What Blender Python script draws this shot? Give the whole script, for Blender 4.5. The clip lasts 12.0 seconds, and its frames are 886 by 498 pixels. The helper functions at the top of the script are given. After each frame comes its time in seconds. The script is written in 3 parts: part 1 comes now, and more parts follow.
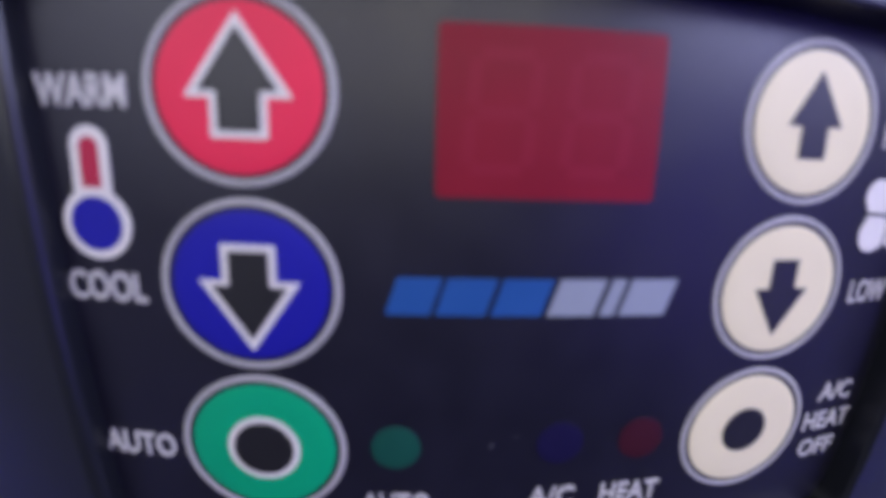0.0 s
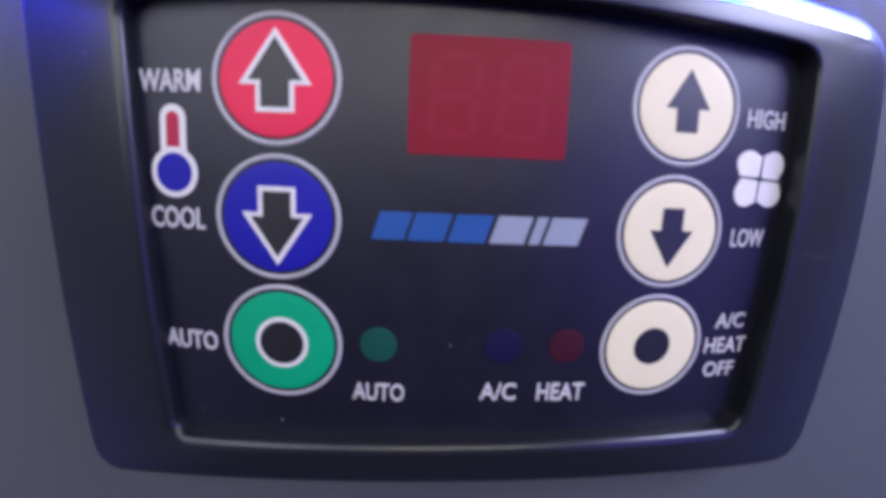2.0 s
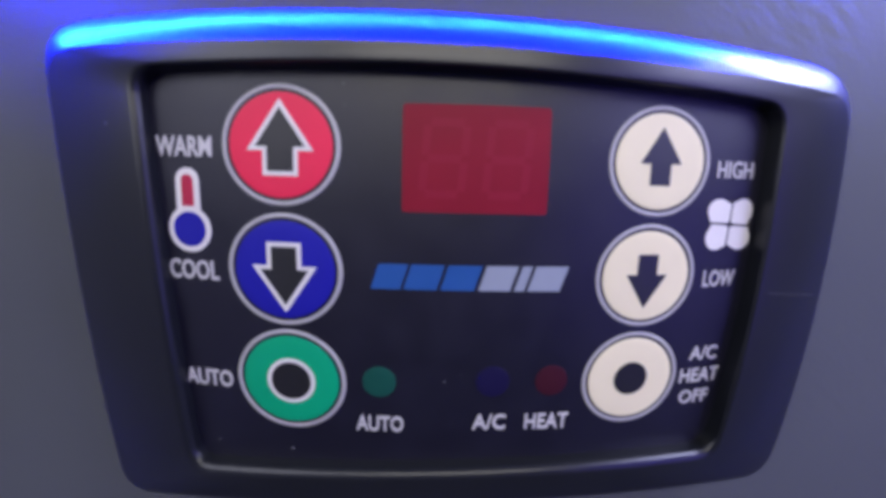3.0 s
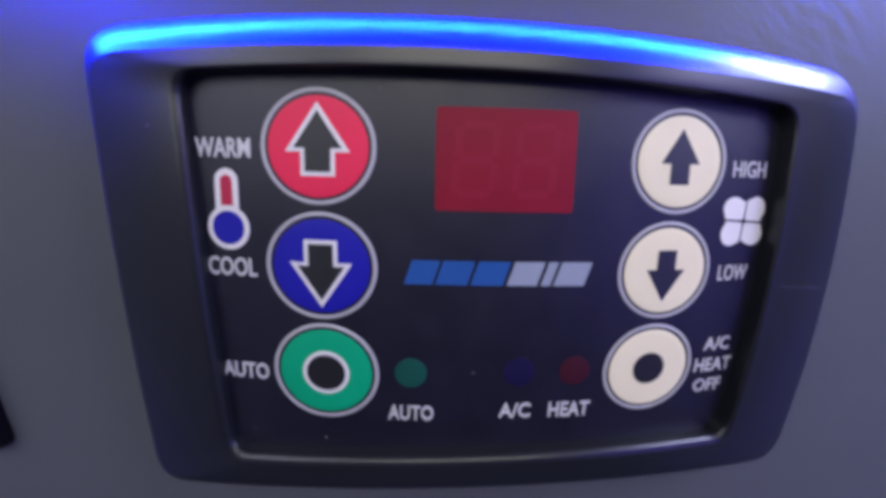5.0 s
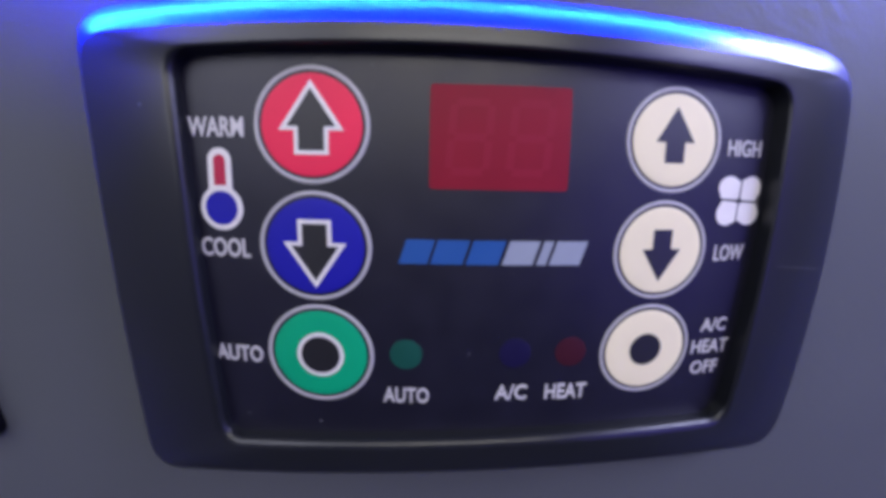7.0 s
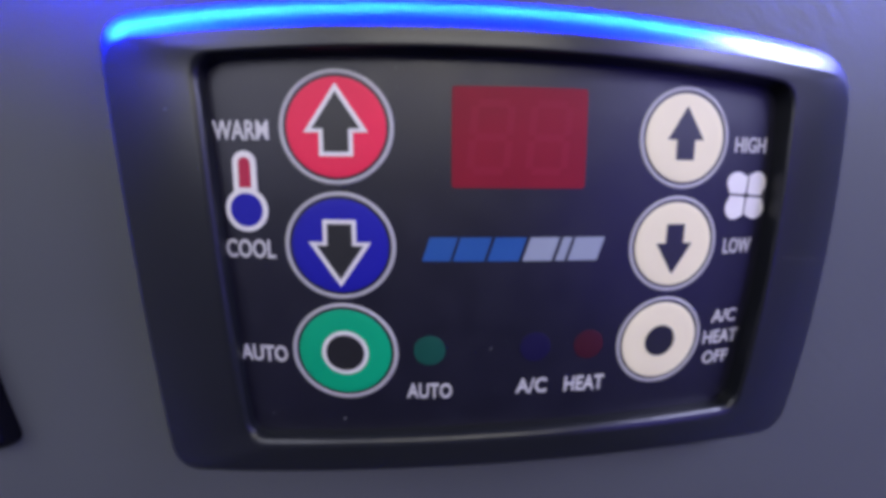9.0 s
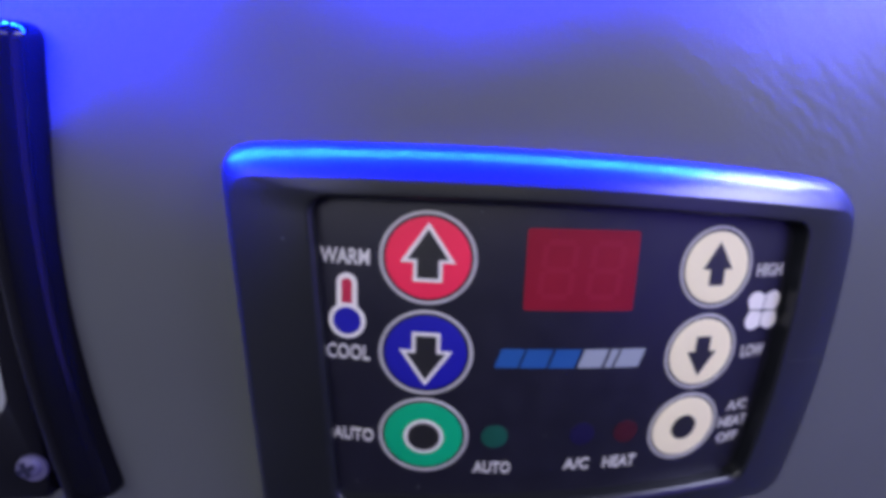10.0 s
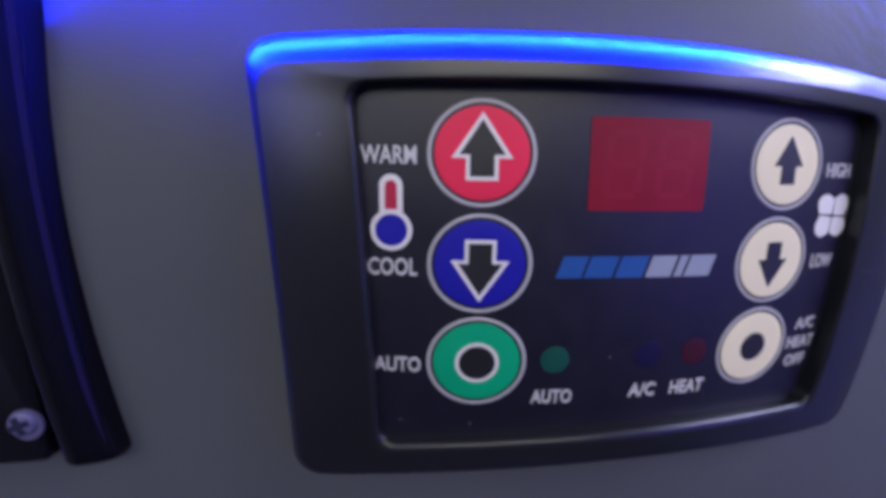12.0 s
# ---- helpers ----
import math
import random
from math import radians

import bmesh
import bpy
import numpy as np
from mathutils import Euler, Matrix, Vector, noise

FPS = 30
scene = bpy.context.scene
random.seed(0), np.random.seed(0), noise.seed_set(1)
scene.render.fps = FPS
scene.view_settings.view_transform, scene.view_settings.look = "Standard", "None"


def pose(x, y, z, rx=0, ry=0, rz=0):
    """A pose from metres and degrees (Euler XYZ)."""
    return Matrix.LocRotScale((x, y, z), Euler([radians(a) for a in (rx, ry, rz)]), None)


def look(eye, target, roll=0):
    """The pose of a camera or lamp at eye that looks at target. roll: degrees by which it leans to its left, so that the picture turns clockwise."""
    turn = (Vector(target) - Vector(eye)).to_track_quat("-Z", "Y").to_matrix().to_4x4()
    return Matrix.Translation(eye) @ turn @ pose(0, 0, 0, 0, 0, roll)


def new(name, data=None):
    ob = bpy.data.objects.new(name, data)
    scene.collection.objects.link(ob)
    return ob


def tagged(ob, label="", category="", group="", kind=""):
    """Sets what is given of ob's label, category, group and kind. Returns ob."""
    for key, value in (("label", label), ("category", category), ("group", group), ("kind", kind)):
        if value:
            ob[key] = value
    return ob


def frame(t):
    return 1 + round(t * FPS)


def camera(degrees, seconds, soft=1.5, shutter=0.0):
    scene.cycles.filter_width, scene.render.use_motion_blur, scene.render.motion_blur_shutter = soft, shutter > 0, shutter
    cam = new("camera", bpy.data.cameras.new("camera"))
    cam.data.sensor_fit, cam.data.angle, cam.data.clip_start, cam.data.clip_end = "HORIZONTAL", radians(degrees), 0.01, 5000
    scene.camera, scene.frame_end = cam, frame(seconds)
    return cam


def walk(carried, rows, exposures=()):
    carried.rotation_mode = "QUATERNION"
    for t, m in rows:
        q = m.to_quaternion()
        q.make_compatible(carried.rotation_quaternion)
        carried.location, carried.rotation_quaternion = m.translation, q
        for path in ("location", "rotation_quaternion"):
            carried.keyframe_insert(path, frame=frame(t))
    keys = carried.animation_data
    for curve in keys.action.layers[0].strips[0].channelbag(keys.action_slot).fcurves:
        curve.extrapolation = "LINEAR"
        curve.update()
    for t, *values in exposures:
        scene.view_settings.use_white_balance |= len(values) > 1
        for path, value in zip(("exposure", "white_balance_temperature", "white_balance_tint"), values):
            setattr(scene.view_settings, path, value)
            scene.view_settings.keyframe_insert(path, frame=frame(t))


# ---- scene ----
# The camera, hand-held a hand's width in front of the panel. Rows: seconds, place from the panel's middle, turn.
Z0 = 1.20
cam = camera(94.0, 12.0, soft=4.3, shutter=0.25)
cam.data.dof.use_dof, cam.data.dof.focus_distance, cam.data.dof.aperture_fstop = True, 0.074, 7.5
ROWS = [
    (0.0, -0.0137, -0.0406, 0.0137, 77.84, -1.86, -4.76),
    (0.3, -0.0119, -0.0437, 0.0102, 79.35, -1.94, -4.80),
    (0.5, -0.0103, -0.0453, 0.0090, 79.43, -1.26, -3.64),
    (0.8, -0.0114, -0.0481, 0.0097, 78.79, -1.53, -4.20),
    (1.0, -0.0081, -0.0504, 0.008, 80.41, -1.58, -3.38),
    (1.5, -0.0149, -0.0535, 0.013, 78.94, -2.23, -4.5),
    (1.8, -0.0105, -0.0583, 0.0086, 79.53, -2.14, -3.71),
    (2.0, -0.0083, -0.0596, 0.006, 81.09, -2.39, -2.43),
    (2.3, -0.0122, -0.0607, 0.0112, 79.72, -1.94, -3.57),
    (2.5, -0.009, -0.0612, 0.0129, 79.65, -1.97, -2.21),
    (3.0, -0.0072, -0.0637, 0.016, 79.72, -1.53, -2.15),
    (3.2, -0.0062, -0.0654, 0.0172, 78.83, -1.33, -2.02),
    (4.8, -0.0147, -0.0669, 0.0184, 78.36, -1.19, -3.0),
    (5.0, -0.0132, -0.0663, 0.0168, 78.96, -1.44, -2.88),
    (5.5, -0.0137, -0.0656, 0.0214, 78.08, -0.85, -3.03),
    (5.8, -0.0102, -0.0671, 0.0206, 77.82, -1.14, -2.85),
    (6.0, -0.0081, -0.0668, 0.0173, 78.99, -1.11, -1.95),
    (6.5, -0.0169, -0.0664, 0.0204, 78.42, -0.88, -3.78),
    (6.8, -0.0147, -0.0665, 0.0174, 78.53, -0.55, -2.92),
    (7.0, -0.0125, -0.0667, 0.0129, 79.36, -1.24, -3.12),
    (7.3, -0.0119, -0.0679, 0.0125, 78.97, -0.76, -3.63),
    (7.5, -0.0142, -0.0683, 0.0115, 79.86, -0.94, -3.56),
    (7.7, -0.0178, -0.0681, 0.0122, 79.81, -0.97, -3.79),
    (9.3, -0.0179, -0.0685, 0.012, 80.02, -0.4, -4.55),
    (9.5, -0.0167, -0.0692, 0.011, 80.19, -0.46, -4.38),
    (9.6, -0.0162, -0.0694, 0.0120, 80.23, -0.32, -3.96),
    (9.7, -0.0173, -0.0695, 0.0146, 80.57, -0.57, -4.22),
    (9.8, -0.0189, -0.0722, 0.0242, 79.04, -0.85, -3.29),
    (10.0, -0.035, -0.0744, 0.0389, 77.39, -2.37, -5.33),
    (10.1, -0.0402, -0.0735, 0.0391, 78.01, -2.89, -6.46),
    (10.2, -0.0414, -0.0742, 0.0399, 77.96, -2.43, -6.32),
    (10.3, -0.0411, -0.0734, 0.0394, 77.70, -2.44, -6.22),
    (10.4, -0.0410, -0.0729, 0.0364, 78.07, -1.95, -6.82),
    (10.5, -0.0392, -0.0731, 0.0336, 77.29, -2.06, -6.56),
    (10.6, -0.0386, -0.0709, 0.0279, 77.81, -2.64, -7.78),
    (10.7, -0.0338, -0.0705, 0.0274, 77.32, -1.67, -6.54),
    (10.8, -0.0327, -0.0717, 0.0263, 77.39, -1.75, -6.62),
    (11.0, -0.029, -0.0691, 0.0235, 77.84, -1.56, -6.48),
    (11.1, -0.0263, -0.0726, 0.0222, 79.38, -1.06, -6.39),
    (11.2, -0.0238, -0.0760, 0.0279, 77.24, -0.04, -6.35),
    (11.3, -0.0230, -0.0771, 0.0258, 79.25, 0.62, -6.15),
    (11.4, -0.0231, -0.0807, 0.0246, 79.75, 0.93, -5.06),
    (11.5, -0.0227, -0.0797, 0.0212, 79.44, 1.45, -3.62),
    (11.6, -0.0277, -0.0747, 0.0168, 79.05, -0.21, -3.56),
    (11.7, -0.0368, -0.0692, 0.0140, 78.90, -1.60, -6.02),
    (11.8, -0.0421, -0.0679, 0.0133, 78.94, -1.98, -7.37),
    (11.9, -0.0436, -0.0688, 0.0157, 78.63, -1.07, -6.97),
    (12.0, -0.0462, -0.069, 0.0176, 78.53, -1.0, -7.55),
]
walk(cam, [(t, pose(x, y, Z0 + z, rx, ry, rz)) for t, x, y, z, rx, ry, rz in ROWS],
     exposures=[(0.0, 0.02), (1.0, 0.2), (1.5, 0.26), (2.0, 0.24), (3.0, 0.1), (5.0, -0.02), (6.0, 0.02), (7.0, 0.1), (7.5, 0.04), (9.5, 0.04), (10.1, -0.06), (10.5, -0.30), (11.0, -0.22), (11.5, -0.04), (12.0, -0.22)])

# ---- light ----
world = bpy.data.worlds.new("world")
scene.world = world
world.use_nodes = True
world.node_tree.nodes["Background"].inputs["Color"].default_value = (0.02, 0.022, 0.03, 1)
world.node_tree.nodes["Background"].inputs["Strength"].default_value = 1.0
BLUE_LED, WHITE_LED = 20000.0, 700.0


def area_lamp(name, eye, target, w, h, watts, colour):
    data = bpy.data.lights.new(name, "AREA")
    data.shape, data.size, data.size_y, data.energy, data.color = "RECTANGLE", w, h, watts, colour
    ob = new(name, data)
    ob.matrix_world = look(eye, target)
    return ob


area_lamp("cabin_lamp", (-0.97, -0.60, 1.72), (0.0, -0.20, 1.25), 1.4, 0.7, 12.5, (0.82, 0.83, 1.0))
area_lamp("ceiling_lamp", (0.0, -1.40, 2.04), (0.0, -0.2, 1.2), 1.2, 0.5, 16.5, (1.0, 0.96, 0.91))
area_lamp("side_lamp", (0.70, -0.30, 1.68), (0.05, 0.0, 1.27), 0.5, 0.25, 9.5, (0.62, 0.64, 1.0))
# Broad unseen panel, added as fill for the cabin's blue glow.
area_lamp("blue_cabin_fill", (0.97, -0.62, 1.30), (0.0, -0.20, 1.20), 1.3, 1.1, 11.0, (0.13, 0.08, 1.0))


# ---- materials ----
def material(name, colour, rough=0.5, metal=0.0, vary=0.12, vary_scale=60.0, grain=0.0, grain_scale=2500.0,
             coat=0.0, spec=0.5, rough_vary=0.08, glow=None, glow_strength=0.0):
    """A painted or moulded surface: two scales of variation in colour, uneven gloss and a fine relief."""
    m = bpy.data.materials.new(name)
    m.use_nodes = True
    nt = m.node_tree
    b = nt.nodes["Principled BSDF"]
    tc = nt.nodes.new("ShaderNodeTexCoord")
    n1 = nt.nodes.new("ShaderNodeTexNoise")
    n1.inputs["Scale"].default_value, n1.inputs["Detail"].default_value = vary_scale, 5.0
    n2 = nt.nodes.new("ShaderNodeTexNoise")
    n2.inputs["Scale"].default_value, n2.inputs["Detail"].default_value = grain_scale, 2.0
    nt.links.new(tc.outputs["Object"], n1.inputs["Vector"])
    nt.links.new(tc.outputs["Object"], n2.inputs["Vector"])
    ramp = nt.nodes.new("ShaderNodeMapRange")
    ramp.inputs["To Min"].default_value, ramp.inputs["To Max"].default_value = 1 - vary, 1 + vary
    nt.links.new(n1.outputs["Fac"], ramp.inputs["Value"])
    mul = nt.nodes.new("ShaderNodeVectorMath")
    mul.operation = "SCALE"
    mul.inputs[0].default_value = colour
    nt.links.new(ramp.outputs["Result"], mul.inputs["Scale"])
    nt.links.new(mul.outputs["Vector"], b.inputs["Base Color"])
    rr = nt.nodes.new("ShaderNodeMapRange")
    rr.inputs["To Min"].default_value, rr.inputs["To Max"].default_value = max(0.02, rough - rough_vary), min(1, rough + rough_vary)
    nt.links.new(n1.outputs["Fac"], rr.inputs["Value"])
    nt.links.new(rr.outputs["Result"], b.inputs["Roughness"])
    b.inputs["Metallic"].default_value = metal
    b.inputs["Specular IOR Level"].default_value = spec
    b.inputs["Coat Weight"].default_value = coat
    b.inputs["Coat Roughness"].default_value = 0.08
    if grain:
        bump = nt.nodes.new("ShaderNodeBump")
        bump.inputs["Strength"].default_value, bump.inputs["Distance"].default_value = grain, 0.0002
        nt.links.new(n2.outputs["Fac"], bump.inputs["Height"])
        nt.links.new(bump.outputs["Normal"], b.inputs["Normal"])
    if glow:
        b.inputs["Emission Color"].default_value = (*glow, 1)
        b.inputs["Emission Strength"].default_value = glow_strength
    return m


def vinyl_material():
    """Grey padded vinyl: leather grain, and slanting creases in patches."""
    m = material("grey_vinyl", (0.080, 0.085, 0.091), rough=0.6, vary=0.10, vary_scale=25.0, spec=0.28)
    nt = m.node_tree
    b = nt.nodes["Principled BSDF"]
    tc = nt.nodes["Texture Coordinate"]
    cells = nt.nodes.new("ShaderNodeTexVoronoi")
    cells.inputs["Scale"].default_value = 900.0
    nt.links.new(tc.outputs["Object"], cells.inputs["Vector"])
    turn = nt.nodes.new("ShaderNodeMapping")
    turn.inputs["Rotation"].default_value = (0, radians(-35), 0)
    nt.links.new(tc.outputs["Object"], turn.inputs["Vector"])
    squeeze = nt.nodes.new("ShaderNodeMapping")
    squeeze.inputs["Scale"].default_value = (95, 60, 270)
    nt.links.new(turn.outputs["Vector"], squeeze.inputs["Vector"])
    crease = nt.nodes.new("ShaderNodeTexNoise")
    crease.inputs["Scale"].default_value, crease.inputs["Detail"].default_value = 1.0, 2.5
    nt.links.new(squeeze.outputs["Vector"], crease.inputs["Vector"])
    patch = nt.nodes.new("ShaderNodeTexNoise")
    patch.inputs["Scale"].default_value = 18.0
    nt.links.new(tc.outputs["Object"], patch.inputs["Vector"])
    mask = nt.nodes.new("ShaderNodeMapRange")
    mask.inputs["From Min"].default_value, mask.inputs["From Max"].default_value = 0.40, 0.60
    nt.links.new(patch.outputs["Fac"], mask.inputs["Value"])
    axes = nt.nodes.new("ShaderNodeSeparateXYZ")
    nt.links.new(tc.outputs["Object"], axes.inputs["Vector"])
    side = nt.nodes.new("ShaderNodeMapRange")
    side.inputs["From Min"].default_value, side.inputs["From Max"].default_value = -0.02, 0.06
    nt.links.new(axes.outputs["X"], side.inputs["Value"])
    k0 = nt.nodes.new("ShaderNodeMath")
    k0.operation = "MULTIPLY"
    nt.links.new(mask.outputs["Result"], k0.inputs[0])
    nt.links.new(side.outputs["Result"], k0.inputs[1])
    k1 = nt.nodes.new("ShaderNodeMath")
    k1.operation = "MULTIPLY"
    nt.links.new(crease.outputs["Fac"], k1.inputs[0])
    nt.links.new(k0.outputs["Value"], k1.inputs[1])
    k2 = nt.nodes.new("ShaderNodeMath")
    k2.operation = "MULTIPLY_ADD"
    k2.inputs[1].default_value = 0.09
    nt.links.new(cells.outputs["Distance"], k2.inputs[0])
    nt.links.new(k1.outputs["Value"], k2.inputs[2])
    bump = nt.nodes.new("ShaderNodeBump")
    bump.inputs["Strength"].default_value, bump.inputs["Distance"].default_value = 0.26, 0.0006
    nt.links.new(k2.outputs["Value"], bump.inputs["Height"])
    nt.links.new(bump.outputs["Normal"], b.inputs["Normal"])
    return m


VINYL = vinyl_material()
ROOM = material("painted_lining", (0.36, 0.37, 0.38), rough=0.7, vary=0.06, vary_scale=4.0)
CEIL = material("grey_headliner", (0.12, 0.12, 0.125), rough=0.8, vary=0.05, vary_scale=5.0)
SIDE = material("grey_lining", (0.42, 0.43, 0.45), rough=0.6, vary=0.08, vary_scale=4.0)
EAST = material("mid_grey_lining", (0.30, 0.30, 0.33), rough=0.7, vary=0.06, vary_scale=4.0)
FLOOR = material("dark_rubber_floor", (0.06, 0.06, 0.065), rough=0.6, vary=0.2, vary_scale=15.0)
BEZEL = material("charcoal_plastic", (0.0095, 0.0105, 0.013), rough=0.30, spec=0.43, vary=0.12, vary_scale=90.0, grain=0.012, grain_scale=3800.0, rough_vary=0.01)
FACE = material("black_overlay", (0.0075, 0.0073, 0.0150), rough=0.40, spec=0.45, vary=0.34, vary_scale=160.0, grain=0.22, grain_scale=4200.0)
RIM = material("grey_print", (0.40, 0.39, 0.375), rough=0.45, vary=0.07, vary_scale=300.0)
WHITE = material("white_print", (0.70, 0.675, 0.62), rough=0.45, vary=0.07, vary_scale=400.0)
WORD = material("grey_white_print", (0.56, 0.545, 0.515), rough=0.45, vary=0.07, vary_scale=400.0)
RED = material("red_cap", (0.74, 0.024, 0.072), rough=0.5, spec=0.25, vary=0.06, vary_scale=150.0, grain=0.1)
BLUE = material("blue_cap", (0.010, 0.009, 0.27), rough=0.5, spec=0.25, vary=0.06, vary_scale=150.0, grain=0.1)
GREEN = material("green_cap", (0.0, 0.33, 0.145), rough=0.5, spec=0.25, vary=0.06, vary_scale=150.0, grain=0.1)
TUBE = material("dull_red_print", (0.42, 0.02, 0.055), rough=0.5, spec=0.25, vary=0.06, vary_scale=150.0)
CREAM = material("cream_cap", (0.74, 0.665, 0.43), rough=0.5, spec=0.25, vary=0.05, vary_scale=150.0, grain=0.1)
INK = material("black_print", (0.010, 0.010, 0.011), rough=0.45, vary=0.1, vary_scale=200.0)
WINDOW = material("red_filter", (0.20, 0.006, 0.019), rough=0.5, spec=0.16, vary=0.16, vary_scale=120.0, grain=0.08, grain_scale=4500.0)
SEAM = material("pale_seam", (0.04, 0.04, 0.046), rough=0.45, vary=0.1)
SEGMENT = material("unlit_segment", (0.217, 0.0085, 0.0245), rough=0.5, spec=0.16, vary=0.05)
LED_G = material("green_lens", (0.006, 0.066, 0.046), rough=0.5, spec=0.25, vary=0.15, vary_scale=250.0)
LED_B = material("blue_lens", (0.007, 0.005, 0.035), rough=0.5, spec=0.25, vary=0.15, vary_scale=250.0)
LED_R = material("red_lens", (0.040, 0.005, 0.011), rough=0.5, spec=0.25, vary=0.15, vary_scale=250.0)
LOGO_BLUE = material("bright_blue_print", (0.012, 0.076, 0.26), rough=0.42, vary=0.08, vary_scale=250.0)
LOGO_WHITE = material("pale_print", (0.26, 0.29, 0.335), rough=0.42, vary=0.08, vary_scale=250.0)
GLOSS = material("black_gloss_plastic", (0.003, 0.003, 0.005), rough=0.06, vary=0.2, vary_scale=40.0, spec=0.22, rough_vary=0.01)
DISH = material("silver_grey_plastic", (0.34, 0.35, 0.37), rough=0.40, vary=0.06, vary_scale=60.0)
STEEL = material("zinc_screw", (0.13, 0.12, 0.22), rough=0.45, metal=0.4, vary=0.15, vary_scale=700.0)
SLOT_SHADE = material("slot_shade", (0.008, 0.008, 0.03), rough=0.5, vary=0.1)
DUST = material("dust", (0.10, 0.10, 0.11), rough=0.9)
WHITE_DIODE = material("white_diode", (0.5, 0.5, 0.5), rough=0.4, glow=(0.66, 0.78, 1.0), glow_strength=WHITE_LED)
DIODE = material("blue_diode", (0.1, 0.1, 0.3), rough=0.4, glow=(0.001, 0.012, 1.0), glow_strength=BLUE_LED)


# ---- helpers for building ----
def part(name, bm, mat, parent, label="", smooth=True, crease=35):
    me = bpy.data.meshes.new(name)
    bmesh.ops.recalc_face_normals(bm, faces=bm.faces)
    bm.to_mesh(me)
    bm.free()
    me.materials.append(mat)
    for p in me.polygons:
        p.use_smooth = smooth
    if smooth:
        me.set_sharp_from_angle(angle=radians(crease))
    ob = new(name, me)
    ob.parent = parent
    if label:
        ob["label"] = label
    return ob


def thing(name, place, label, category, group="", kind=""):
    ob = new(name)
    ob.location = place
    ob.empty_display_size = 0.02
    return tagged(ob, label, category, group, kind)


BOW_X, BOW_Z = 2.2, 1.6


def on_panel(x, z, d):
    """A point of the gently bowed panel, millimetres: right, up, and depth behind its face."""
    x, z = x / 1000, z / 1000
    return Vector((x, d / 1000 + BOW_X * x * x + BOW_Z * z * z, z))


def wall_y(x, z):
    """How far back the softly curved wall lies beside the panel, metres from the panel's middle."""
    return 0.0085 + 0.025 * (1 - math.exp(-(1.45 * x * x + 1.2 * z * z) / 0.025))


def plate(outlines, front, back, place=on_panel, bm=None):
    """A thin plate between two depths from one closed outline (and a hole, given as the second outline with as many points)."""
    bm = bm or bmesh.new()
    rings = []
    for pts in outlines:
        rings.append(([bm.verts.new(place(x, z, front)) for x, z in pts], [bm.verts.new(place(x, z, back)) for x, z in pts]))
    n = len(outlines[0])
    for f, b in rings:
        for i in range(n):
            bm.faces.new((f[i], f[(i + 1) % n], b[(i + 1) % n], b[i]))
    if len(rings) == 1:
        bm.faces.new(rings[0][0])
    else:
        (f0, _), (f1, _) = rings
        for i in range(n):
            bm.faces.new((f0[i], f0[(i + 1) % n], f1[(i + 1) % n], f1[i]))
    return bm


def circle(cx, cz, r, n=72, wide=1.0):
    return [(cx + wide * r * math.cos(2 * math.pi * i / n), cz + r * math.sin(2 * math.pi * i / n)) for i in range(n)]


def lofted(loops, place=None, bm=None, cap=False):
    """Skin a row of closed loops of points, all of one length."""
    bm = bm or bmesh.new()
    rows = [[bm.verts.new(p) for p in loop] for loop in loops]
    n = len(rows[0])
    for a, b in zip(rows, rows[1:]):
        for i in range(n):
            bm.faces.new((a[i], a[(i + 1) % n], b[(i + 1) % n], b[i]))
    if cap:
        bm.faces.new(rows[-1])
    return bm


def pillow(hw, bulge, top_mid, top_end, low_mid, low_end, r, x0=-1.1, n=26):
    """A rectangle with four bowed sides and rounded corners, clockwise from the upper left."""
    def top(u): return Vector((x0 + hw * u, top_mid + (top_end - top_mid) * u * u))
    def right(u): return Vector((x0 + hw + bulge * (1 - u * u), (top_end + low_end) / 2 - u * (top_end - low_end) / 2))
    def low(u): return Vector((x0 - hw * u, low_mid + (low_end - low_mid) * u * u))
    def left(u): return Vector((x0 - hw - bulge * (1 - u * u), (top_end + low_end) / 2 + u * (top_end - low_end) / 2))
    sides = [(top, hw), (right, (top_end - low_end) / 2), (low, hw), (left, (top_end - low_end) / 2)]
    pts = []
    for k, (side, half) in enumerate(sides):
        nxt, nhalf = sides[(k + 1) % 4]
        u = 1 - r / half
        pts += [side(-u + 2 * u * i / n) for i in range(n + 1)]
        a, c, b = side(u), side(1.0), nxt(-1 + r / nhalf)
        pts += [a * (1 - s) ** 2 + c * 2 * s * (1 - s) + b * s * s for s in (i / 8 for i in range(1, 8))]
    return [(p.x, p.y) for p in pts]


def side_curves(inner):
    """Slope and bow of the top, right, low and left edges of the tapering frame."""
    if inner:
        return (-0.0242, -0.00060), (0.045, -0.0005), (0.033, -0.0006), (-0.060, -0.0003)
    return (-0.0242, -0.00042), (0.033, -0.0004), (0.028, -0.0009), (-0.062, -0.0007)


